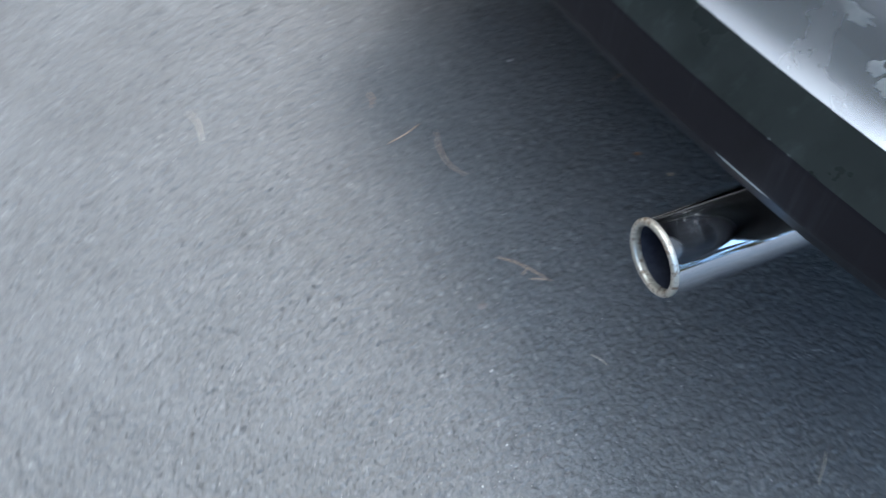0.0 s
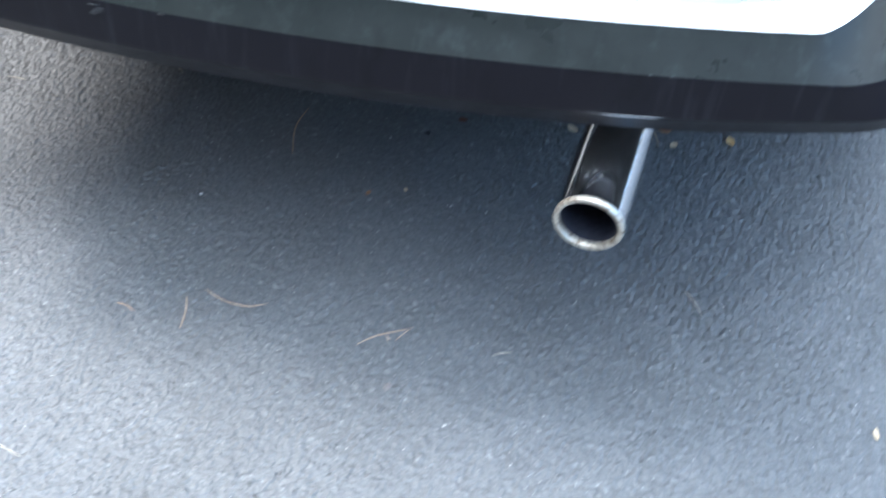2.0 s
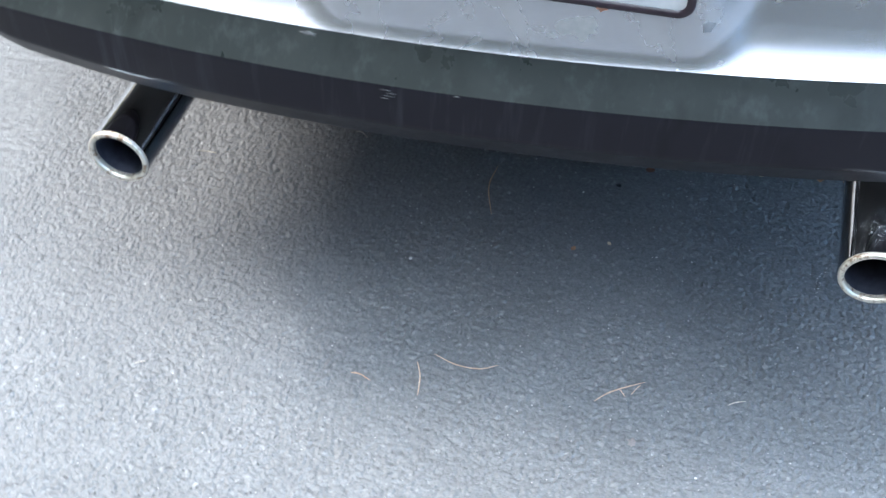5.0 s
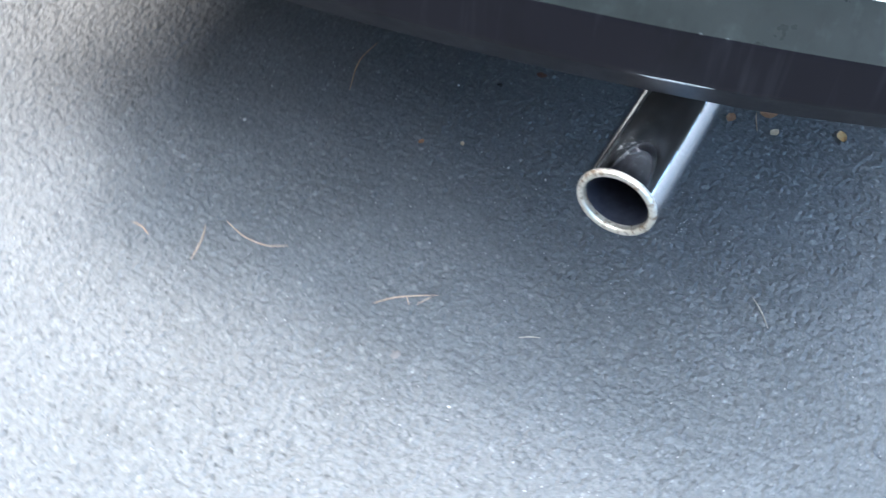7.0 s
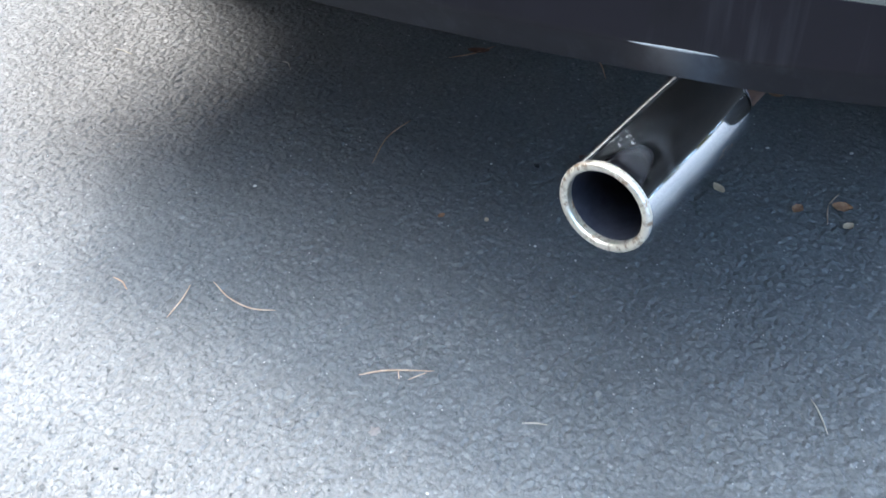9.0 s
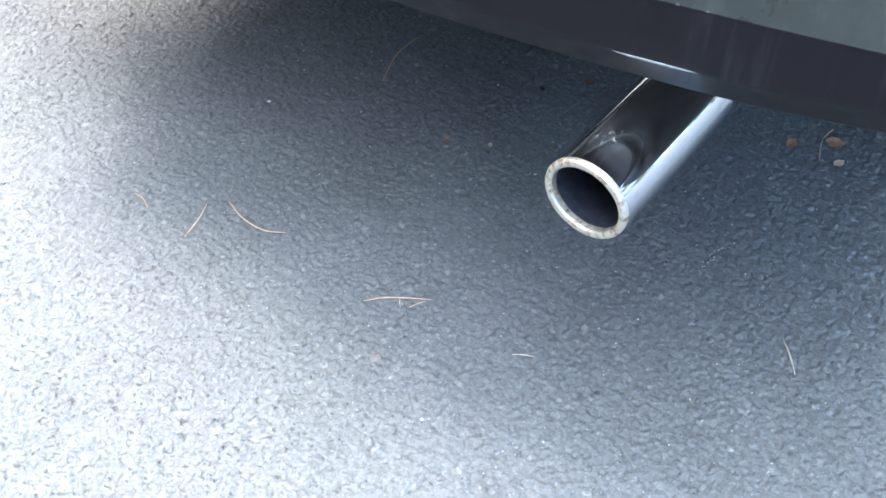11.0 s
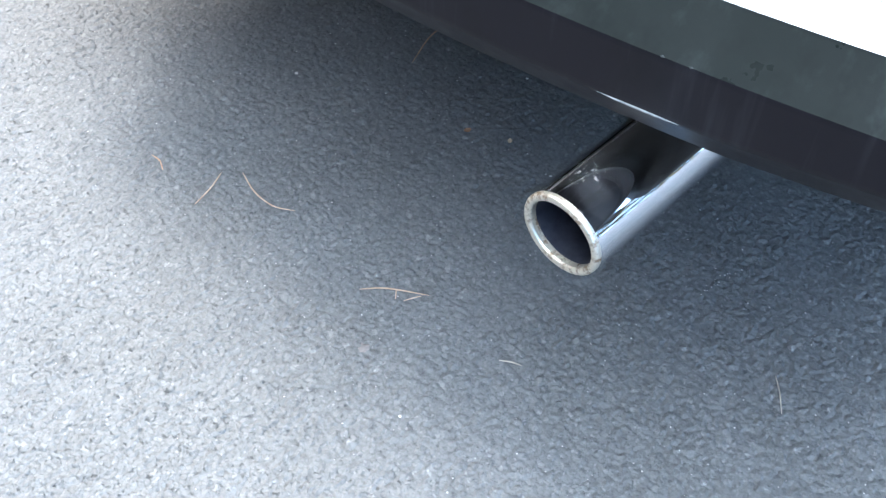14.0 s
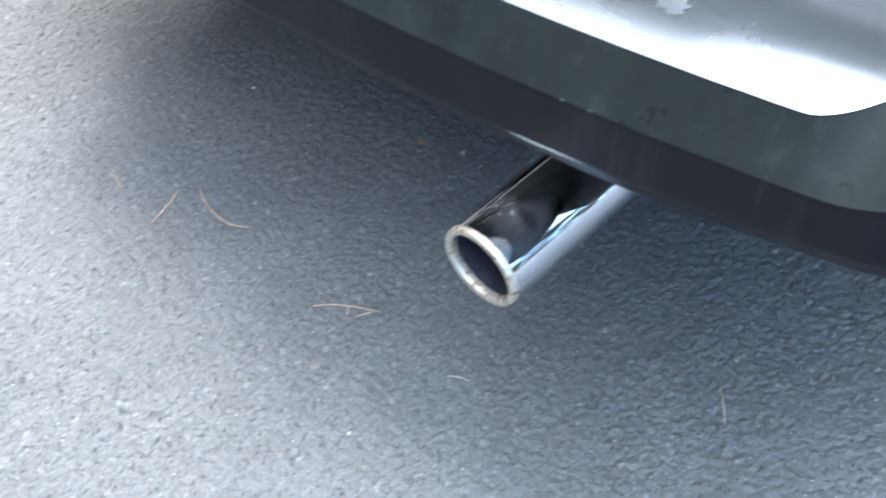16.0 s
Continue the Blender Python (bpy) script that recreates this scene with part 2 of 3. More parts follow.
ASPHALT = asphalt_material()
# the step's grey is lighter and greener than the skirt's
CLADDING = cladding_material("greenish_grey_plastic", (0.021, 0.0245, 0.0235), (0.046, 0.053, 0.052), (0.034, 0.039, 0.0375))
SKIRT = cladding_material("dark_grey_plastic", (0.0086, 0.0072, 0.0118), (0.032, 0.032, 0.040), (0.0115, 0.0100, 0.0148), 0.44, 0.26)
PAINT = paint_material()
CHROME = chrome_material()
RIM = rim_material()
SOOT = plain_material("sooty_steel", (0.030, 0.034, 0.055), (0.055, 0.060, 0.085), 90.0, 0.5, 0.5)
RUSTY = plain_material("rusty_pipe", (0.055, 0.028, 0.018), (0.11, 0.055, 0.035), 70.0, 0.75, 0.0, 0.0006)
UNDER = plain_material("underbody_black", (0.010, 0.010, 0.011), (0.022, 0.021, 0.021), 12.0, 0.75)
RUBBER = plain_material("tyre_rubber", (0.018, 0.018, 0.018), (0.03, 0.03, 0.03), 30.0, 0.8)
ALLOY = plain_material("alloy", (0.5, 0.5, 0.5), (0.6, 0.6, 0.6), 20.0, 0.35, 0.9)
NEEDLE_TAN = plain_material("dry_needle", (0.42, 0.28, 0.19), (0.58, 0.43, 0.31), 160.0, 0.6)
NEEDLE_PALE = plain_material("bleached_needle", (0.36, 0.32, 0.26), (0.50, 0.45, 0.37), 160.0, 0.6)
NEEDLE_WHITE = plain_material("whitened_needle", (0.44, 0.39, 0.31), (0.58, 0.52, 0.43), 160.0, 0.6)
NEEDLE_BROWN = plain_material("brown_needle", (0.36, 0.20, 0.12), (0.50, 0.33, 0.21), 160.0, 0.65)
LEAF_BROWN = plain_material("brown_leaf", (0.30, 0.145, 0.075), (0.44, 0.25, 0.14), 220.0, 0.7, 0.0, 0.0006)
LEAF_DARK = plain_material("dark_leaf", (0.10, 0.045, 0.028), (0.17, 0.085, 0.05), 220.0, 0.7, 0.0, 0.0006)
LEAF_TAN = plain_material("tan_leaf", (0.50, 0.38, 0.25), (0.64, 0.50, 0.33), 220.0, 0.7, 0.0, 0.0006)
LEAF_YELLOW = plain_material("yellow_leaf", (0.50, 0.29, 0.11), (0.62, 0.42, 0.20), 220.0, 0.6, 0.0, 0.0006)
STONE_PALE = plain_material("pale_stone", (0.5, 0.48, 0.45), (0.66, 0.64, 0.6), 300.0, 0.7)
STONE_DARK = plain_material("tar_lump", (0.008, 0.008, 0.009), (0.015, 0.015, 0.015), 300.0, 0.5)
CRUST = plain_material("pale_crust", (0.15, 0.14, 0.135), (0.21, 0.18, 0.17), 300.0, 0.85, 0.0, 0.0006)
FOLIAGE = plain_material("sunlit_foliage", (0.085, 0.09, 0.038), (0.155, 0.147, 0.07), 2.0, 0.7)
# paler and glossier than the skirt, to paint the highlight on its crease
GLINT = plain_material("crease_glint", (0.20, 0.21, 0.22), (0.30, 0.31, 0.32), 200.0, 0.22)
PLATE_FRAME = plain_material("plum_plastic", (0.020, 0.012, 0.018), (0.034, 0.020, 0.028), 40.0, 0.4)
PLATE_FACE = plain_material("plate_enamel", (0.62, 0.63, 0.64), (0.72, 0.72, 0.72), 60.0, 0.4)
SCRATCH = plain_material("scraped_plastic", (0.045, 0.048, 0.051), (0.08, 0.084, 0.088), 500.0, 0.6)


# ---- mesh helpers ----
def mesh_object(name, verts, faces, mat, parent=None, label="", smooth=True):
    me = bpy.data.meshes.new(name)
    me.from_pydata([tuple(v) for v in verts], [], faces)
    me.validate()
    bm = bmesh.new()
    bm.from_mesh(me)
    bmesh.ops.recalc_face_normals(bm, faces=bm.faces)
    bm.to_mesh(me)
    bm.free()
    me.materials.append(mat)
    me.polygons.foreach_set("use_smooth", [smooth] * len(me.polygons))
    ob = new(name, me)
    if parent:
        ob.parent = parent
    if label:
        tagged(ob, label=label)
    return ob


def part(name, bm, mat, parent, label="", smooth=True):
    me = bpy.data.meshes.new(name)
    bmesh.ops.recalc_face_normals(bm, faces=bm.faces)
    bm.to_mesh(me)
    bm.free()
    me.materials.append(mat)
    me.polygons.foreach_set("use_smooth", [smooth] * len(me.polygons))
    ob = new(name, me)
    ob.parent = parent
    if label:
        tagged(ob, label=label)
    return ob


def grid_faces(n, m, closed=False):
    k = m if closed else m - 1
    return [(i * m + j, i * m + (j + 1) % m, (i + 1) * m + (j + 1) % m, (i + 1) * m + j) for i in range(n - 1) for j in range(k)]


def grid_part(name, rows, mat, parent, label="", closed=False):
    n, m = len(rows), len(rows[0])
    return mesh_object(name, [p for r in rows for p in r], grid_faces(n, m, closed), mat, parent, label)


def smooth_line(points, steps=6):
    """A Catmull-Rom line through the points."""
    p = [Vector(q) for q in points]
    p = [2 * p[0] - p[1], *p, 2 * p[-1] - p[-2]]
    out = []
    for i in range(1, len(p) - 2):
        for k in range(steps):
            t = k / steps
            out.append(0.5 * (2 * p[i] + (p[i + 1] - p[i - 1]) * t + (2 * p[i - 1] - 5 * p[i] + 4 * p[i + 1] - p[i + 2]) * t * t + (3 * p[i] - p[i - 1] - 3 * p[i + 1] + p[i + 2]) * t**3))
    out.append(p[-2])
    return out


def tube(line, radius, sides=6, taper=0.35):
    """Verts and faces of a closed tapering stalk along a line."""
    verts, n = [], len(line)
    for i, c in enumerate(line):
        way = (line[min(i + 1, n - 1)] - line[max(i - 1, 0)]).normalized()
        side = way.cross(Vector((0, 0, 1))).normalized()
        up = side.cross(way)
        s = i / (n - 1)
        r = radius * (1 - (1 - taper) * abs(2 * s - 1) ** 3)
        verts += [c + r * (math.cos(a) * side + math.sin(a) * up) for a in (2 * math.pi * k / sides for k in range(sides))]
    faces = grid_faces(n, sides, True) + [tuple(range(sides)), tuple(range((n - 1) * sides, n * sides))]
    return verts, faces


# ---- ground: one asphalt sheet ----
def stone_relief(x, y, cell, seed):
    """Height of rounded stones of about the cell's size, 0 to 1."""
    gx, gy = np.floor(x / cell).astype(int), np.floor(y / cell).astype(int)
    best, tall = np.full(x.shape, 9.0), np.zeros(x.shape)

    def rnd(i, j, k):
        v = np.sin(i * 127.1 + j * 311.7 + k * 74.7 + seed) * 43758.5453
        return v - np.floor(v)

    for di in (-1, 0, 1):
        for dj in (-1, 0, 1):
            i, j = gx + di, gy + dj
            d = np.hypot(x / cell - i - 0.15 - 0.7 * rnd(i, j, 1), y / cell - j - 0.15 - 0.7 * rnd(i, j, 2))
            near = d < best
            best = np.where(near, d, best)
            tall = np.where(near, rnd(i, j, 3), tall)
    return np.clip(1 - best**3 * 2.0, 0, 1) * (0.35 + 0.65 * tall)


def build_ground():
    def axis(lo, hi, step):
        mid = np.arange(lo, hi, step)
        far = np.cumsum(step * 1.22 ** np.arange(1, 60))
        return np.concatenate([lo - far[::-1], mid, mid[-1] + far])

    xs, ys = axis(-1.15, 0.55, 0.0016), axis(-0.60, 0.72, 0.0016)
    gx, gy = np.meshgrid(xs, ys)
    near = (gx > -1.4) & (gx < 0.8) & (gy > -0.85) & (gy < 0.95)
    wx = gx + 0.0007 * np.sin(gy * 610 + 2.5 * np.sin(gx * 290)) + 0.0016 * np.sin(gy * 97 + 1.7 * np.sin(gx * 61))
    wy = gy + 0.0007 * np.sin(gx * 585 + 2.5 * np.sin(gy * 310)) + 0.0016 * np.sin(gx * 89 + 1.7 * np.sin(gy * 71))
    rough = 0.75 + 0.25 * np.sin(gx * 23 + 2 * np.sin(gy * 17)) * np.sin(gy * 29 + 2 * np.sin(gx * 13))
    z = 0.0023 * rough * (stone_relief(wx, wy, 0.0064, 0.0) - 0.6) + 0.0016 * (stone_relief(wx, wy, 0.0108, 5.0) - 0.5) + 0.0014 * (stone_relief(wx, wy, 0.0037, 3.0) - 0.5)
    z = np.where(near, z, 0.0)
    n, m = gx.shape
    me = bpy.data.meshes.new("ground")
    idx = np.arange(n * m).reshape(n, m)
    quads = np.stack([idx[:-1, :-1], idx[:-1, 1:], idx[1:, 1:], idx[1:, :-1]], -1).reshape(-1, 4)
    me.vertices.add(n * m)
    me.vertices.foreach_set("co", np.stack([gx, gy, z], -1).ravel())
    me.loops.add(quads.size)
    me.loops.foreach_set("vertex_index", quads.ravel())
    me.polygons.add(len(quads))
    me.polygons.foreach_set("loop_start", np.arange(0, quads.size, 4))
    me.polygons.foreach_set("use_smooth", np.ones(len(quads), bool))
    me.update(calc_edges=True)
    me.materials.append(ASPHALT)
    return tagged(new("ground", me), "dark grey rough asphalt with fine stone grain", "ground", kind="structure")


build_ground()


def tree_line():
    """Far unseen foliage that closes the place round about, taller behind the parking place to block low light."""
    rng = random.Random(4)
    verts, faces = [], []
    for i in range(21000):
        tall = i > 7000
        a, r = (rng.uniform(3.4, 5.6) if tall else rng.uniform(0, 2 * math.pi)), rng.uniform(24, 28)
        top = 7.6 + 0.8 * math.sin(3 * a) + 0.6 * math.sin(11 * a + 1) + 0.4 * math.sin(29 * a)
        # extra height added out of view, to darken the ground under the bumper
        if tall:
            top += 18.5 * max(0.0, 1 - ((a - 4.5) / 1.1) ** 2) ** 0.5
        c = Vector((r * math.cos(a), r * math.sin(a), rng.uniform(0.2, top)))
        b = len(verts)
        for k in range(6):
            verts.append(c + 0.6 * Vector((rng.gauss(0, 1), rng.gauss(0, 1), rng.gauss(0, 0.8))).normalized())
        faces += [(b, b + 1, b + 2), (b + 3, b + 4, b + 5), (b, b + 2, b + 4), (b + 1, b + 3, b + 5)]
    return tagged(mesh_object("backdrop", verts, faces, FOLIAGE, smooth=False), "far sunlit yellow-green foliage round the parking place, unseen, raised to block low light", "foliage", kind="structure")


tree_line()

# ---- the car ----
MID = -0.373          # the car's middle plane
car = tagged(new("car"), "parked silver car with grey bumper cladding and twin chrome exhausts", "car")
car.location = (MID, 2.2, 0)
INTO_CAR = Matrix.Translation((-MID, -2.2, 0))


def z_edge(u):
    return 0.516 + 0.048 * u - 0.014 * u * u


def wrap(u):
    """How far the bumper's corners sweep forward."""
    return 2.2 * max(0.0, abs(u) - 0.60) ** 2


def sink(h):
    """The painted panel's hollow at the corners: how far it stands back at height h over its lower edge."""
    return 0.052 * (1 - math.exp(-max(h, 0) / 0.022))


def ease(a, b, v):
    """A smooth step from 0 at a to 1 at b."""
    t = min(1.0, max(0.0, (v - a) / (b - a)))
    return t * t * (3 - 2 * t)


def hollow(u, h):
    """How far the panel stands back: a sloping shelf, with an upright block for the number plate."""
    h = max(h, 0)
    shelf = 0.060 * (1 - math.exp(-h / 0.042))
    block = 0.009 * (1 - math.exp(-h / 0.009)) + 0.06 * h
    inside = ease(-0.252, -0.200, u) * ease(0.205, 0.142, u)
    mid = shelf + (block - shelf) * inside
    return mid + (sink(h) - mid) * ease(0.44, 0.53, abs(u))


def paint_point(u, h):
    return (MID + u, 0.0543 + 0.187 * u * u + hollow(u, h), z_edge(u) + h)


def corner_path(s, start, r, turn):
    """Along a lower edge that turns up at the corner: u and rise."""
    a = abs(s)
    if a <= start:
        u, h = a, 0.0
    else:
        phi = min((a - start) / r, turn)
        u, h = start + r * math.sin(phi), r * (1 - math.cos(phi))
        rest = max(0.0, a - start - r * turn)
        u, h = u + rest * math.cos(turn), h + rest * math.sin(turn)
    return math.copysign(u, s), h


CHAMFER = Vector((0, -0.0200, 0.0348))      # from the lowest edge up to the crease over it


def EDGE(s):
    return (0.535 if s > 0 else 0.575), 0.07, radians(75)


def cladding_rows():
    half = [0.02 * i for i in range(23)] + [0.46 + 0.008 * i for i in range(46)]
    raw = sorted({round(q, 4) for q in [-s for s in half] + half + [0.30 + 0.006 * i for i in range(26)] + [-0.54 + 0.006 * i for i in range(26)]})
    stations = [raw[0]] + [b for a, b in zip(raw, raw[1:]) if b - a > 0.0025]
    rows = []
    for s in stations:
        ua, ha = corner_path(s, *EDGE(s))
        ub, hb = corner_path(s, 0.57 if s > 0 else 0.61, 0.14, radians(75))
        a = Vector(paint_point(ua, ha))
        b = Vector((MID + ub, 0.0243 + 0.18 * ub * ub + wrap(ub) + 0.4 * sink(hb), z_edge(ub) - 0.035 + hb))
        uc = math.copysign(abs(s) if abs(s) < 0.55 else 0.55 + 0.9 * (abs(s) - 0.55), s)
        c = Vector((MID + uc, 0.0405 + 0.19 * uc * uc + wrap(uc), z_edge(uc) - 0.1205 + 0.05 * max(0, abs(uc) - 0.45) + 0.10 * max(0, abs(uc) - 0.6)))
        lip = c + CHAMFER
        d = c
        row = [a + Vector((0, 0.010, -0.010)), a + Vector((0, 0.0012, -0.003)), a + Vector((0, -0.0004, -0.0002)), a.lerp(b, 0.06), a.lerp(b, 0.5), a.lerp(b, 0.93), a.lerp(b, 0.985)]
        row += [b.lerp(lip, 0.03), b.lerp(lip, 0.1), b.lerp(lip, 0.5), b.lerp(lip, 0.9), b.lerp(lip, 0.975), lip.lerp(d, 0.03), lip.lerp(d, 0.1), lip.lerp(d, 0.5), lip.lerp(d, 0.93), d]
        row += [d + Vector((0, 0.003, -0.0015)), d + Vector((0, 0.009, -0.001)), d + Vector((0, 0.022, 0.006)), d + Vector((0, 0.030, 0.016)), d + Vector((0, 0.032, 0.06))]
        rows.append([tuple(INTO_CAR @ p) for p in row])
    return rows


clad = cladding_rows()
step = grid_part("bumper_step", [r[:7] for r in clad], CLADDING, car, "grey plastic bumper step with pale streaks")
cladding = grid_part("bumper_skirt", [r[6:] for r in clad], SKIRT, car, "dark grey plastic bumper skirt with pale streaks")
for ob in (step, cladding):
    ob.data.set_sharp_from_angle(angle=radians(24))


def glint_line(x0):
    """The crease's highlight over an exhaust, painted as a pale tube tapering out at both ends."""
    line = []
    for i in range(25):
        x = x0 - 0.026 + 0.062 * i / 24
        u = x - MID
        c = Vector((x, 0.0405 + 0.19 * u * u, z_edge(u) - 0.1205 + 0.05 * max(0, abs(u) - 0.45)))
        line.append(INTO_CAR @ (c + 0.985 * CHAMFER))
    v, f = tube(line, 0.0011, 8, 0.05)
    return mesh_object("crease_glint", v, f, GLINT, cladding, "bright painted glint on the crease over the exhaust")


glint_line(0.012)
glint_line(-0.829)


def edge_rise(u):
    """How high the cladding's inner edge stands over the panel's foot at u."""
    start, r, turn = EDGE(u)
    return r * (1 - math.cos(math.asin(min(1.0, max(0.0, abs(u) - start) / r))))


panel = []
for i in range(281):
    u = -0.640 + 1.240 * i / 280
    foot = edge_rise(u)
    heights = [foot + (0.36 - foot) * q**2.2 for q in (k / 22 for k in range(23))]
    top = Vector(paint_point(u, 0.36))
    column = [Vector(paint_point(u, h)) for h in heights] + [top + Vector((0, 0.012, 0.008)), top + Vector((0, 0.06, 0.012)), top + Vector((0, 0.22, 0.012))]
    panel.append([tuple(INTO_CAR @ p) for p in column])
panel_part = grid_part("bumper_panel", panel, PAINT, car, "glossy silver painted bumper panel with peeling spots")


def number_plate():
    """A plate in a dark rounded frame that is screwed on the upright block."""
    wide, tall, r = 0.305, 0.152, 0.016
    foot = INTO_CAR @ Vector((MID - 0.0135, 0.0543 + 0.0145, z_edge(-0.0135) + 0.062))

    def outline(grow, y):
        pts = []
        for cx, cz, a0 in ((1, 1, 0), (-1, 1, 90), (-1, -1, 180), (1, -1, 270)):
            for k in range(7):
                a = radians(a0 + 15 * k)
                pts.append(foot + Vector((cx * (wide / 2 - r) + (r + grow) * math.cos(a), y, tall / 2 + cz * (tall / 2 - r) + (r + grow) * math.sin(a))))
        return pts

    rings = [outline(0, 0.006), outline(0, -0.002), outline(-0.002, -0.0045), outline(-0.007, -0.0045), outline(-0.0085, -0.001)]
    n = len(rings[0])
    frame_part = mesh_object("number_plate", [p for q in rings for p in q], grid_faces(5, n, True) + [tuple(range(n))], PLATE_FRAME, car, "number plate in a dark plum plastic frame")
    inner = outline(-0.0082, -0.0012)
    mesh_object("plate_face", inner + [p + Vector((0, 0.002, 0)) for p in inner], [tuple(range(n)), tuple(range(n, 2 * n))] + grid_faces(2, n, True), PLATE_FACE, frame_part, "pale painted metal plate", False)


number_plate()


def body_sections():
    """Rings of the shell from the tail to the nose: y, half width, foot, head."""
    ring = [(0.22, 0.56, 0.50, 0.93), (0.32, 0.64, 0.40, 1.05), (0.48, 0.72, 0.30, 1.34), (0.90, 0.79, 0.26, 1.52), (1.6, 0.83, 0.26, 1.56), (2.6, 0.83, 0.24, 1.50), (3.2, 0.82, 0.24, 1.08), (4.1, 0.78, 0.24, 0.95), (4.45, 0.66, 0.26, 0.78)]
    rows = []
    for y, w, lo, hi in ring:
        row = []
        for k in range(28):
            a = 2 * math.pi * k / 28
            cx, cz = math.cos(a), math.sin(a)
            sx, sz = math.copysign(abs(cx) ** 0.35, cx), math.copysign(abs(cz) ** 0.35, cz)
            lean = 1 - 0.16 * max(0.0, sz) * (1 if hi > 1.2 else 0.4)
            row.append((w * sx * lean, y - 2.2, (lo + hi) / 2 + (hi - lo) / 2 * sz))
        rows.append(row)
    return rows


shell = body_sections()
body = mesh_object("body", [p for r in shell for p in r], grid_faces(len(shell), 28, True) + [tuple(range(28)), tuple(range(28 * (len(shell) - 1), 28 * len(shell)))], PAINT, car)

# unseen underside, set low and closed to keep sky light from behind the bumper
under = bmesh.new()
bmesh.ops.create_cube(under, size=1.0, matrix=Matrix.LocRotScale((0, 0.35, 0.38), None, (1.1, 3.5, 0.26)))
bmesh.ops.bevel(under, geom=under.edges[:], offset=0.03, segments=2, affect="EDGES")
part("underbody", under, UNDER, car)
floor_pan = bmesh.new()
plan = [(-0.50, -2.07), (0.50, -2.07), (0.75, -1.94), (0.78, -1.30), (-0.78, -1.30), (-0.75, -1.94)]
bottom = [floor_pan.verts.new((x, y, 0.385)) for x, y in plan]
high = [floor_pan.verts.new((x, y, 0.495)) for x, y in plan]
floor_pan.faces.new(bottom)
floor_pan.faces.new(high)
for k in range(6):
    floor_pan.faces.new((bottom[k], bottom[(k + 1) % 6], high[(k + 1) % 6], high[k]))
bmesh.ops.bevel(floor_pan, geom=floor_pan.edges[:], offset=0.012, segments=2, affect="EDGES")
part("boot_floor", floor_pan, UNDER, car)


def ring_profile(profile, centre, way, sides=64):
    """Rows of a turned shape: (along, radius) pairs swept round an axis."""
    way = Vector(way).normalized()
    side = way.cross(Vector((0, 0, 1))).normalized()
    up = side.cross(way)
    return [[tuple(INTO_CAR @ (Vector(centre) + way * s + r * (math.cos(a) * side + math.sin(a) * up))) for a in (2 * math.pi * k / sides for k in range(sides))] for s, r in profile]


def exhaust(centre, way):
    outer = [(0.004, 0.0367), (0.02, 0.0367), (0.05, 0.0367), (0.1, 0.0367), (0.160, 0.0367), (0.1665, 0.0360), (0.169, 0.034), (0.169, 0.027)]
    tip = grid_part("exhaust_tip", ring_profile(outer, centre, way), CHROME, car, "round chrome exhaust tip with soot spots", True)
    lip = [(0.006, 0.0368)] + [(0.0035 - 0.0035 * math.sin(a), 0.0335 + 0.0034 * math.cos(a)) for a in [math.pi * k / 10 for k in range(11)]] + [(0.010, 0.0303)]
    ob = grid_part("rolled_rim", ring_profile(lip, centre, way), RIM, tip, "worn rolled rim with rust specks", True)
    inner = [(0.008, 0.0302), (0.02, 0.0295), (0.1, 0.0294), (0.16, 0.0294), (0.162, 0.024), (0.36, 0.024), (0.361, 0.001)]
    grid_part("inner_pipe", ring_profile(inner, centre, way), SOOT, tip, "sooty grey inner pipe", True)
    feed = [(0.160, 0.0265), (0.178, 0.0275), (0.19, 0.0265), (0.40, 0.0265), (0.401, 0.001)]
    grid_part("feed_pipe", ring_profile(feed, centre, way), RUSTY, tip, "rusty brown feed pipe behind the tip", True)
    return tip


exhaust((0.0, -0.004, 0.338), (0.072, 1, -0.035))
exhaust((-0.843, 0.022, 0.303), (0.072, 1, -0.035))


def wheel(x, y):
    tyre = bmesh.new()
    prof = [(-0.095, 0.20), (-0.105, 0.25), (-0.10, 0.305), (-0.075, 0.325), (0, 0.33), (0.075, 0.325), (0.10, 0.305), (0.105, 0.25), (0.095, 0.20)]
    verts, sides = [], 48
    for s, r in prof:
        verts.append([tyre.verts.new((x - MID + s, y - 2.2 + r * math.cos(2 * math.pi * k / sides), 0.33 + r * math.sin(2 * math.pi * k / sides))) for k in range(sides)])
    for a, b in zip(verts, verts[1:] + verts[:1]):
        for k in range(sides):
            tyre.faces.new((a[k], a[(k + 1) % sides], b[(k + 1) % sides], b[k]))
    w = part("wheel", tyre, RUBBER, car)
    disc = bmesh.new()
    bmesh.ops.create_cone(disc, cap_ends=True, segments=40, radius1=0.2, radius2=0.2, depth=0.15, matrix=Matrix.LocRotScale((x - MID, y - 2.2, 0.33), Euler((0, math.pi / 2, 0)), None))
    part("rim", disc, ALLOY, w)


for x in (MID - 0.71, MID + 0.71):
    for y in (0.88, 3.50):
        wheel(x, y)


# ---- litter on the asphalt ----
def needle(points, mat, label, radius=0.0009, lift=0.0012):
    line = smooth_line([(x, y, lift + 0.0012 * math.sin(2.1 * i + 40 * x)) for i, (x, y) in enumerate(points)])
    v, f = tube(line, radius)
    ob = mesh_object("pine_needle", v, f, mat)
    return tagged(ob, label, "pine needle", "pine needles on the asphalt")


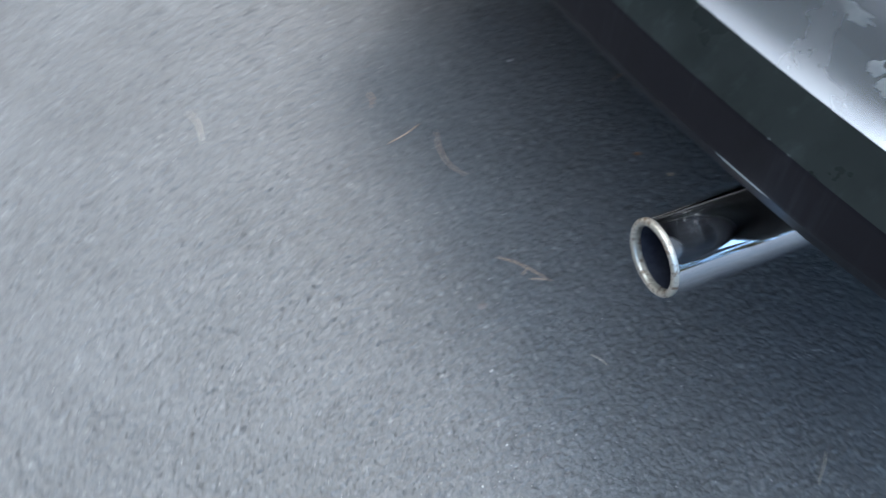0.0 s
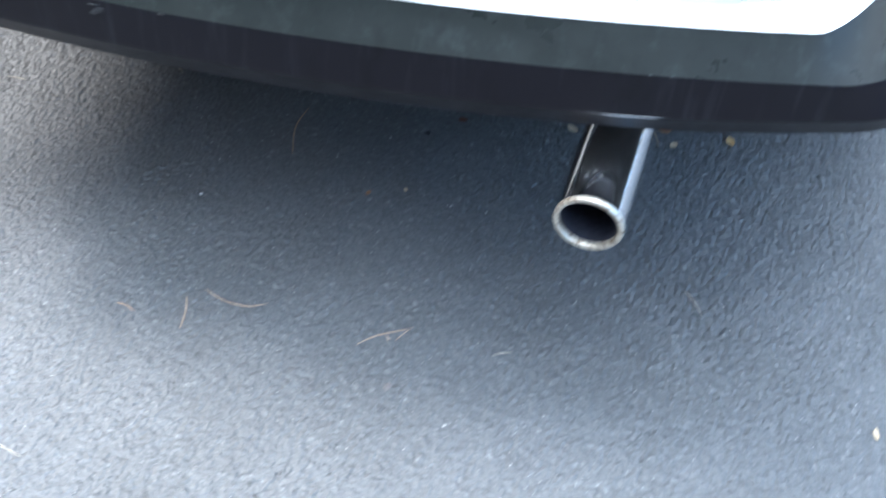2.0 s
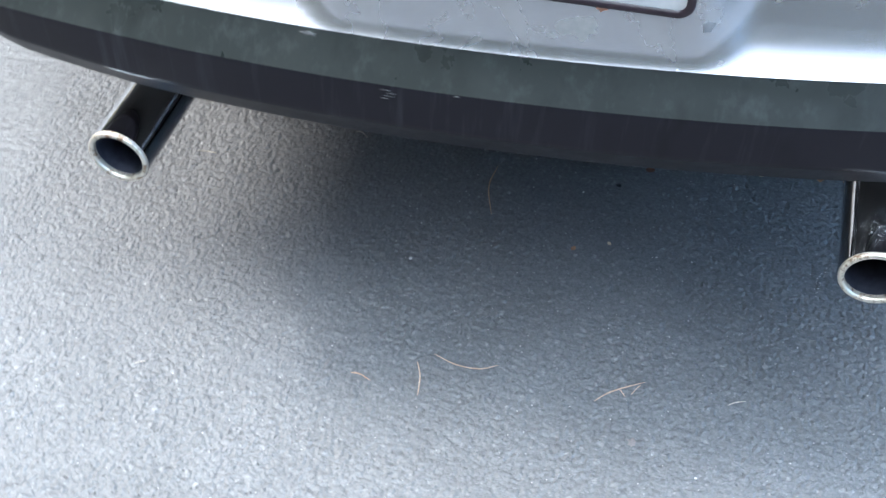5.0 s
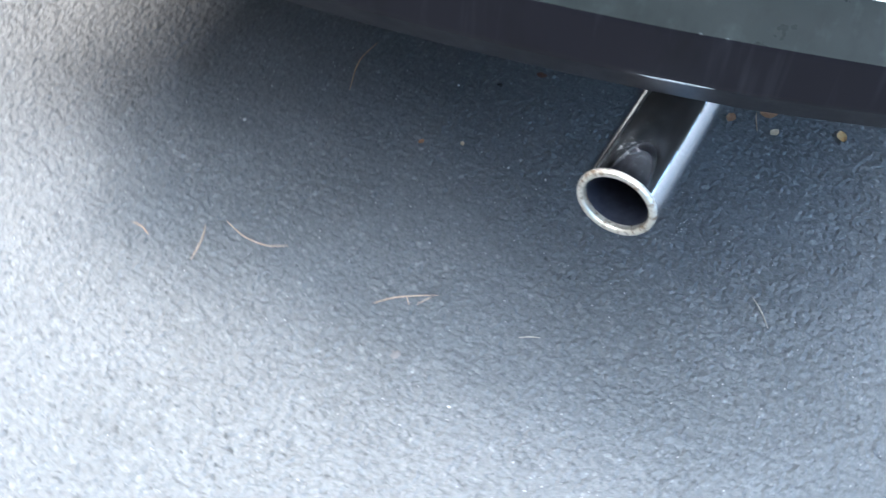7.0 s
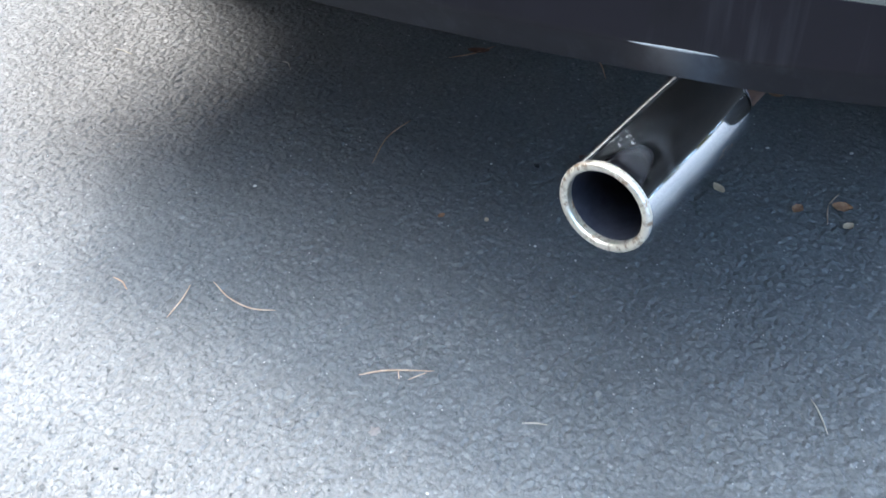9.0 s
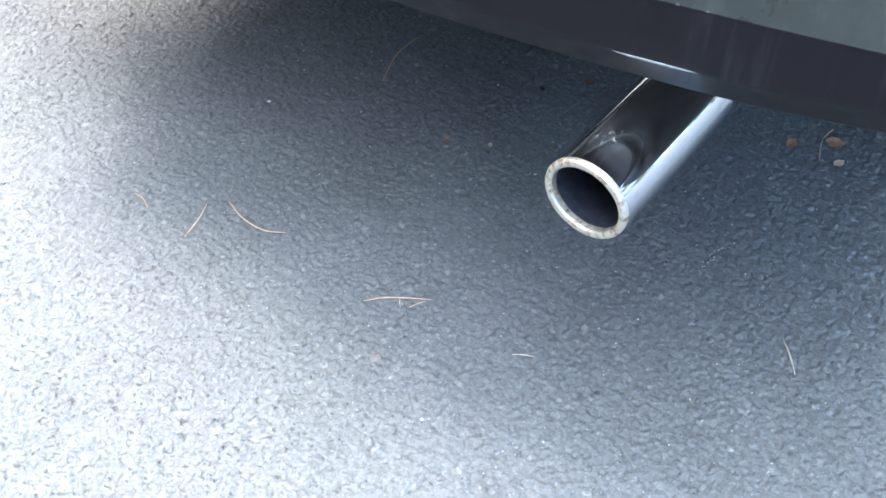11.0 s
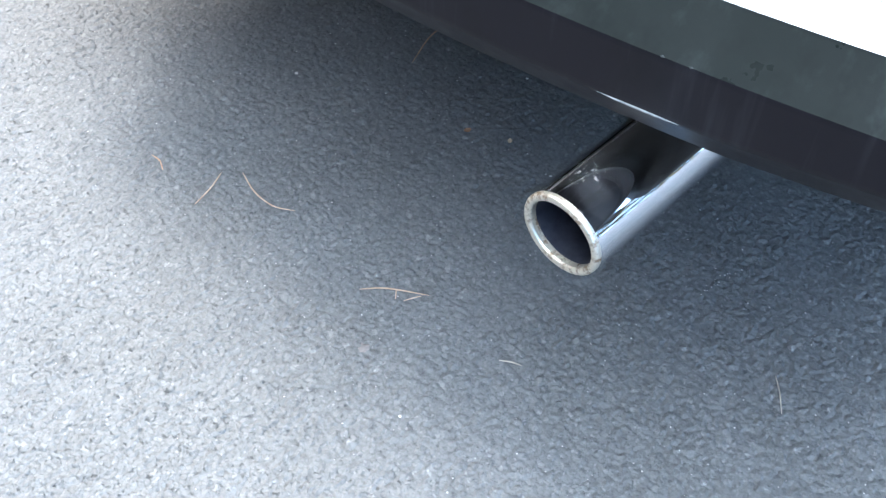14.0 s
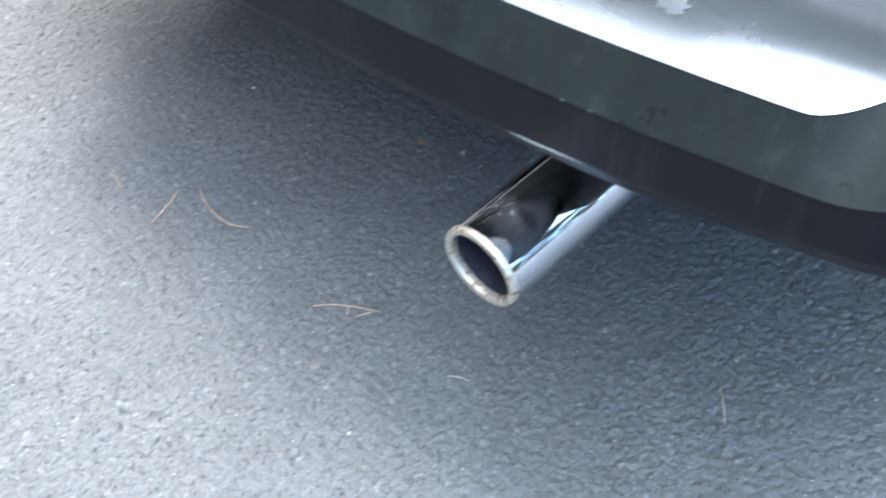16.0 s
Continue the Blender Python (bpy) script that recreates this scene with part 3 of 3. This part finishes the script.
needle([(-0.469, 0.036), (-0.439, 0.026), (-0.407, 0.025), (-0.383, 0.037)], NEEDLE_TAN, "long curved tan pine needle lying on asphalt")
needle([(-0.489, 0.021), (-0.480, -0.003), (-0.477, -0.031)], NEEDLE_TAN, "short bowed tan pine needle lying on asphalt")
needle([(-0.570, -0.016), (-0.558, -0.015), (-0.542, -0.023)], NEEDLE_BROWN, "small hooked brown pine needle lying on asphalt")
needle([(0.141, 0.210), (0.154, 0.196), (0.169, 0.177)], NEEDLE_PALE, "straight bleached pine needle lying on asphalt")
needle([(-0.447, 0.393), (-0.453, 0.349), (-0.440, 0.297)], NEEDLE_BROWN, "dark brown curved pine needle lying on asphalt under the bumper")
needle([(-0.652, -0.250), (-0.620, -0.243), (-0.584, -0.250)], NEEDLE_WHITE, "pale curved pine needle lying on open asphalt")
needle([(0.066, 0.524), (0.062, 0.498), (0.072, 0.464)], NEEDLE_TAN, "tan pine needle beside brown leaf scraps on asphalt")
needle([(-0.312, 0.641), (-0.294, 0.628), (-0.274, 0.602)], NEEDLE_BROWN, "brown pine needle on asphalt under the car")
needle([(-0.483, 0.542), (-0.458, 0.567), (-0.443, 0.599)], NEEDLE_BROWN, "brown bent pine needle on asphalt under the car")
needle([(-0.083, 0.039), (-0.073, 0.046), (-0.061, 0.049)], NEEDLE_PALE, "short bleached pine needle lying on asphalt")
needle([(-0.903, 0.326), (-0.888, 0.329), (-0.872, 0.327)], NEEDLE_PALE, "short pale pine needle on asphalt under the car")
needle([(-0.678, 0.420), (-0.667, 0.419), (-0.655, 0.409)], NEEDLE_PALE, "tiny pale pine needle on asphalt under the car")
needle([(-0.851, -0.062), (-0.845, -0.058), (-0.838, -0.056)], NEEDLE_PALE, "tiny bleached needle scrap on open asphalt")


def twig():
    t = tagged(new("twig"), "thin tan forked pine twig lying on asphalt", "twig")
    t.location = (-0.222, 0.032, 0)
    for name, pts, r in (("stem", [(-0.253, 0.008), (-0.238, 0.023), (-0.222, 0.034), (-0.191, 0.051)], 0.0010), ("sprig", [(-0.223, 0.034), (-0.219, 0.029), (-0.215, 0.024)], 0.0007), ("sprig", [(-0.207, 0.028), (-0.202, 0.037), (-0.196, 0.046)], 0.0006)):
        v, f = tube(smooth_line([(x + 0.222, y - 0.032, 0.0016) for x, y in pts]), r)
        mesh_object(name, v, f, NEEDLE_TAN, t)


twig()


def leaf(x, y, length, width, turn, mat, label, curl=0.25, seed=0):
    rng = random.Random(seed)
    bm = bmesh.new()
    n, rows = 9, []
    for side in (0, 1):
        for i in range(n):
            s = i / (n - 1)
            w = width / 2 * math.sin(math.pi * min(1, s * 0.94 + 0.05)) ** 0.7
            row = []
            for j in range(-2, 3):
                v = j / 2
                px = (s - 0.5) * length + rng.uniform(-0.03, 0.03) * length
                py = v * w * (1 + rng.uniform(-0.15, 0.15))
                pz = 0.0016 + curl * length * (0.5 * (s - 0.5) ** 2 + 0.3 * v * v * width / length) + side * 0.0005
                row.append(bm.verts.new((px, py, pz)))
            rows.append(row)
    for base, flip in ((0, False), (n, True)):
        for i in range(n - 1):
            for j in range(4):
                q = (rows[base + i][j], rows[base + i][j + 1], rows[base + i + 1][j + 1], rows[base + i + 1][j])
                bm.faces.new(q[::-1] if flip else q)
    me = bpy.data.meshes.new("leaf")
    bm.to_mesh(me)
    bm.free()
    me.materials.append(mat)
    ob = new("leaf", me)
    ob.matrix_world = pose(x, y, 0, 0, 0, turn)
    return tagged(ob, label, "leaf", "leaf scraps on the asphalt")


leaf(0.077, 0.501, 0.023, 0.016, 20, LEAF_BROWN, "crumpled orange-brown leaf scrap on asphalt", 0.3, 1)
leaf(0.034, 0.473, 0.017, 0.012, 80, LEAF_BROWN, "small brown leaf scrap on asphalt", 0.3, 2)
leaf(-0.058, 0.463, 0.019, 0.011, 150, LEAF_TAN, "small tan curled leaf scrap on asphalt", 0.3, 3)
leaf(0.174, 0.504, 0.018, 0.013, 110, LEAF_YELLOW, "bright yellow-tan leaf scrap on asphalt", 0.3, 4)
leaf(0.093, 0.473, 0.014, 0.010, 60, LEAF_TAN, "pale grey-tan leaf flake on asphalt", 0.2, 5)
leaf(-0.066, 0.679, 0.022, 0.014, 30, LEAF_BROWN, "brown leaf scrap on asphalt under the car", 0.3, 6)
leaf(0.396, 0.056, 0.016, 0.007, 100, LEAF_TAN, "narrow tan leaf scrap on open asphalt", 0.2, 7)
leaf(-0.313, 0.256, 0.009, 0.006, 60, LEAF_BROWN, "tiny orange-brown leaf crumb on shaded asphalt", 0.3, 8)
leaf(-0.264, 0.276, 0.007, 0.005, 130, LEAF_TAN, "tiny tan leaf crumb on shaded asphalt", 0.3, 12)
leaf(-0.455, 0.575, 0.030, 0.013, 25, LEAF_DARK, "dark brown curled leaf on asphalt under the car", 0.3, 11)
leaf(-0.219, 0.434, 0.014, 0.009, 10, LEAF_DARK, "dark brown leaf crumb on asphalt under the bumper", 0.3, 9)


def pebble(x, y, size, mat, label, seed):
    rng = random.Random(seed)
    bm = bmesh.new()
    bmesh.ops.create_icosphere(bm, subdivisions=2, radius=1.0)
    for v in bm.verts:
        d = 0.8 + 0.35 * noise.noise(v.co * 1.3 + Vector((seed, 0, 0)))
        v.co = Vector((v.co.x * size * d, v.co.y * size * 0.75 * d, v.co.z * size * 0.55 * d + size * 0.3))
    me = bpy.data.meshes.new("pebble")
    bm.to_mesh(me)
    bm.free()
    me.materials.append(mat)
    ob = new("pebble", me)
    ob.matrix_world = pose(x, y, 0, 0, 0, rng.uniform(0, 180))
    return tagged(ob, label, "pebble", "pebbles on the asphalt")


for i, (x, y, size) in enumerate([(-0.117, -0.075, 0.0024), (-0.537, 0.189, 0.003), (-0.264, 0.276, 0.002), (-0.313, 0.369, 0.0022), (-0.195, 0.266, 0.0022), (-0.145, 0.268, 0.002), (0.003, -0.153, 0.0022), (0.054, 0.607, 0.003), (-0.037, 0.566, 0.003)]):
    pebble(x, y, size, STONE_PALE, "tiny pale pebble on asphalt", i)
pebble(-0.263, 0.393, 0.005, STONE_DARK, "small black tar lump on asphalt", 31)


# ---- marks on the bumper ----
def clad_face(u, f):
    """A point of the cladding between its upper crease (f = 0) and lower edge (f = 1), or above the crease (f < 0)."""
    a = Vector(paint_point(u, 0))
    b = Vector((MID + u, 0.0243 + 0.18 * u * u, z_edge(u) - 0.035))
    c = Vector((MID + u, 0.0405 + 0.19 * u * u, z_edge(u) - 0.1205)) + CHAMFER
    return b.lerp(c, f) if f > 0 else b.lerp(a, -f)


def paint_face(u, h):
    return Vector(paint_point(u, h))


def fleck(name, face, u, v, ru, rv, mat, parent, label, seed, lift=0.0006):
    """A thin irregular flake that follows a face of the bumper."""
    rng = random.Random(seed)
    sides = 18
    edge = [1 + rng.uniform(-0.38, 0.3) for _ in range(sides)]
    verts = []
    for ring in (1.0, 0.8, 0.4):
        for k in range(sides):
            t = 2 * math.pi * k / sides
            pu, pv = u + ru * ring * edge[k] * math.cos(t), v + rv * ring * edge[k] * math.sin(t)
            p = face(pu, pv)
            n = (face(pu + 0.001, pv) - p).cross(face(pu, pv + 0.01) - p).normalized()
            n = n if n.y < 0 else -n
            verts.append(INTO_CAR @ (p + n * (lift * (1 if ring < 1 else -0.5))))
    faces = grid_faces(3, sides, True) + [tuple(range(2 * sides, 3 * sides))]
    return mesh_object(name, verts, faces, mat, parent, label)


for i, (du, f, w) in enumerate([(-0.004, 0.10, 0.009), (0.002, 0.17, 0.007), (-0.001, 0.24, 0.008), (-0.006, 0.31, 0.006)]):
    fleck("scuff", clad_face, -0.517 - MID + du, f, 0.8 * w, 0.007, SCRATCH, cladding, "pale scrape", 50 + i)
fleck("scuff", clad_face, -0.447 - MID, 0.02, 0.004, 0.008, SCRATCH, cladding, "pale nick on the crease", 60)
fleck("scuff", clad_face, 0.026 - MID, -0.02, 0.0018, 0.018, SCRATCH, cladding, "pale nick on the crease", 61)
fleck("scuff", clad_face, 0.046 - MID, -0.02, 0.0014, 0.018, SCRATCH, cladding, "pale nick on the crease", 62)
fleck("scuff", clad_face, -0.609 - MID, -0.86, 0.010, 0.05, SCRATCH, step, "pale scrape", 63)

PRIMER = plain_material("bared_primer", (0.44, 0.45, 0.45), (0.52, 0.52, 0.52), 120.0, 0.42, 0.6)
SMUDGE = plain_material("grey_smudge", (0.20, 0.20, 0.21), (0.28, 0.28, 0.28), 120.0, 0.5)
ORANGE = plain_material("orange_spot", (0.55, 0.24, 0.16), (0.62, 0.34, 0.24), 200.0, 0.6)
for i, (x, h, ru, rh, mat, label) in enumerate([(-0.337, 0.034, 0.020, 0.014, PRIMER, "dull peeled patch"), (-0.362, 0.022, 0.006, 0.004, PRIMER, "dull peeled spot"), (-0.318, 0.058, 0.007, 0.004, ORANGE, "small orange spot"), (-0.218, 0.045, 0.007, 0.007, SMUDGE, "grey smudge"), (0.043, 0.030, 0.007, 0.006, PRIMER, "peeled white spot"), (0.062, 0.024, 0.012, 0.005, PRIMER, "dull peeled patch"), (0.005, 0.05, 0.016, 0.007, PRIMER, "dull peeled patch")]):
    fleck("peeled_spot", paint_face, x - MID, h, ru, rh, mat, panel_part, label, 80 + i, 0.0003)


# ---- fine grit ----
def grit():
    rng = random.Random(9)
    # real pale chips, with extra tiny ones as painted glints of the stones
    spots = [(rng.uniform(-1.1, 0.5), rng.uniform(-0.55, 0.68), rng.uniform(0.0004, 0.0011)) for _ in range(1100)]
    for k in range(16):
        t = k / 15
        spots.append((0.026 + 0.012 * t + rng.uniform(-0.004, 0.004), 0.245 + 0.045 * t + rng.uniform(-0.003, 0.003), rng.uniform(0.0006, 0.0013)))
    for k in range(22):
        spots.append((rng.gauss(0.04, 0.05), rng.gauss(-0.13, 0.03), rng.uniform(0.0006, 0.0013)))
    verts, faces = [], []
    for x, y, r in spots:
        b = len(verts)
        turn, flat = rng.uniform(0, 6.28), rng.uniform(0.5, 1.0)
        for k in range(5):
            a = turn + 2 * math.pi * k / 5
            q = r * rng.uniform(0.7, 1.25)
            verts.append((x + q * math.cos(a), y + q * flat * math.sin(a), 0.0006))
        verts.append((x, y, 0.0006 + r * 1.0))
        verts.append((x, y, -0.0006))
        faces += [(b + k, b + (k + 1) % 5, b + 5) for k in range(5)] + [(b + (k + 1) % 5, b + k, b + 6) for k in range(5)]
    ob = mesh_object("grit", verts, faces, STONE_PALE, smooth=False)
    return tagged(ob, "scattered tiny pale grit and painted stone glints on the asphalt", "grit", kind="stuff")


grit()


def crust(x, y, r, mat, label, seed):
    rng = random.Random(seed)
    sides, verts = 16, []
    edge = [1 + rng.uniform(-0.35, 0.3) for _ in range(sides)]
    for ring, z in ((1.0, 0.0004), (0.7, 0.0012), (0.3, 0.0014)):
        verts += [(r * ring * edge[k] * math.cos(2 * math.pi * k / sides), r * ring * edge[k] * math.sin(2 * math.pi * k / sides), z + rng.uniform(0, 0.0003)) for k in range(sides)]
    ob = mesh_object("crust", verts, grid_faces(3, sides, True) + [tuple(range(2 * sides, 3 * sides))], mat)
    ob.location = (x, y, 0)
    return tagged(ob, label, "stain")


crust(-0.199, -0.041, 0.006, CRUST, "faint pale crusty spot stuck on asphalt", 3)
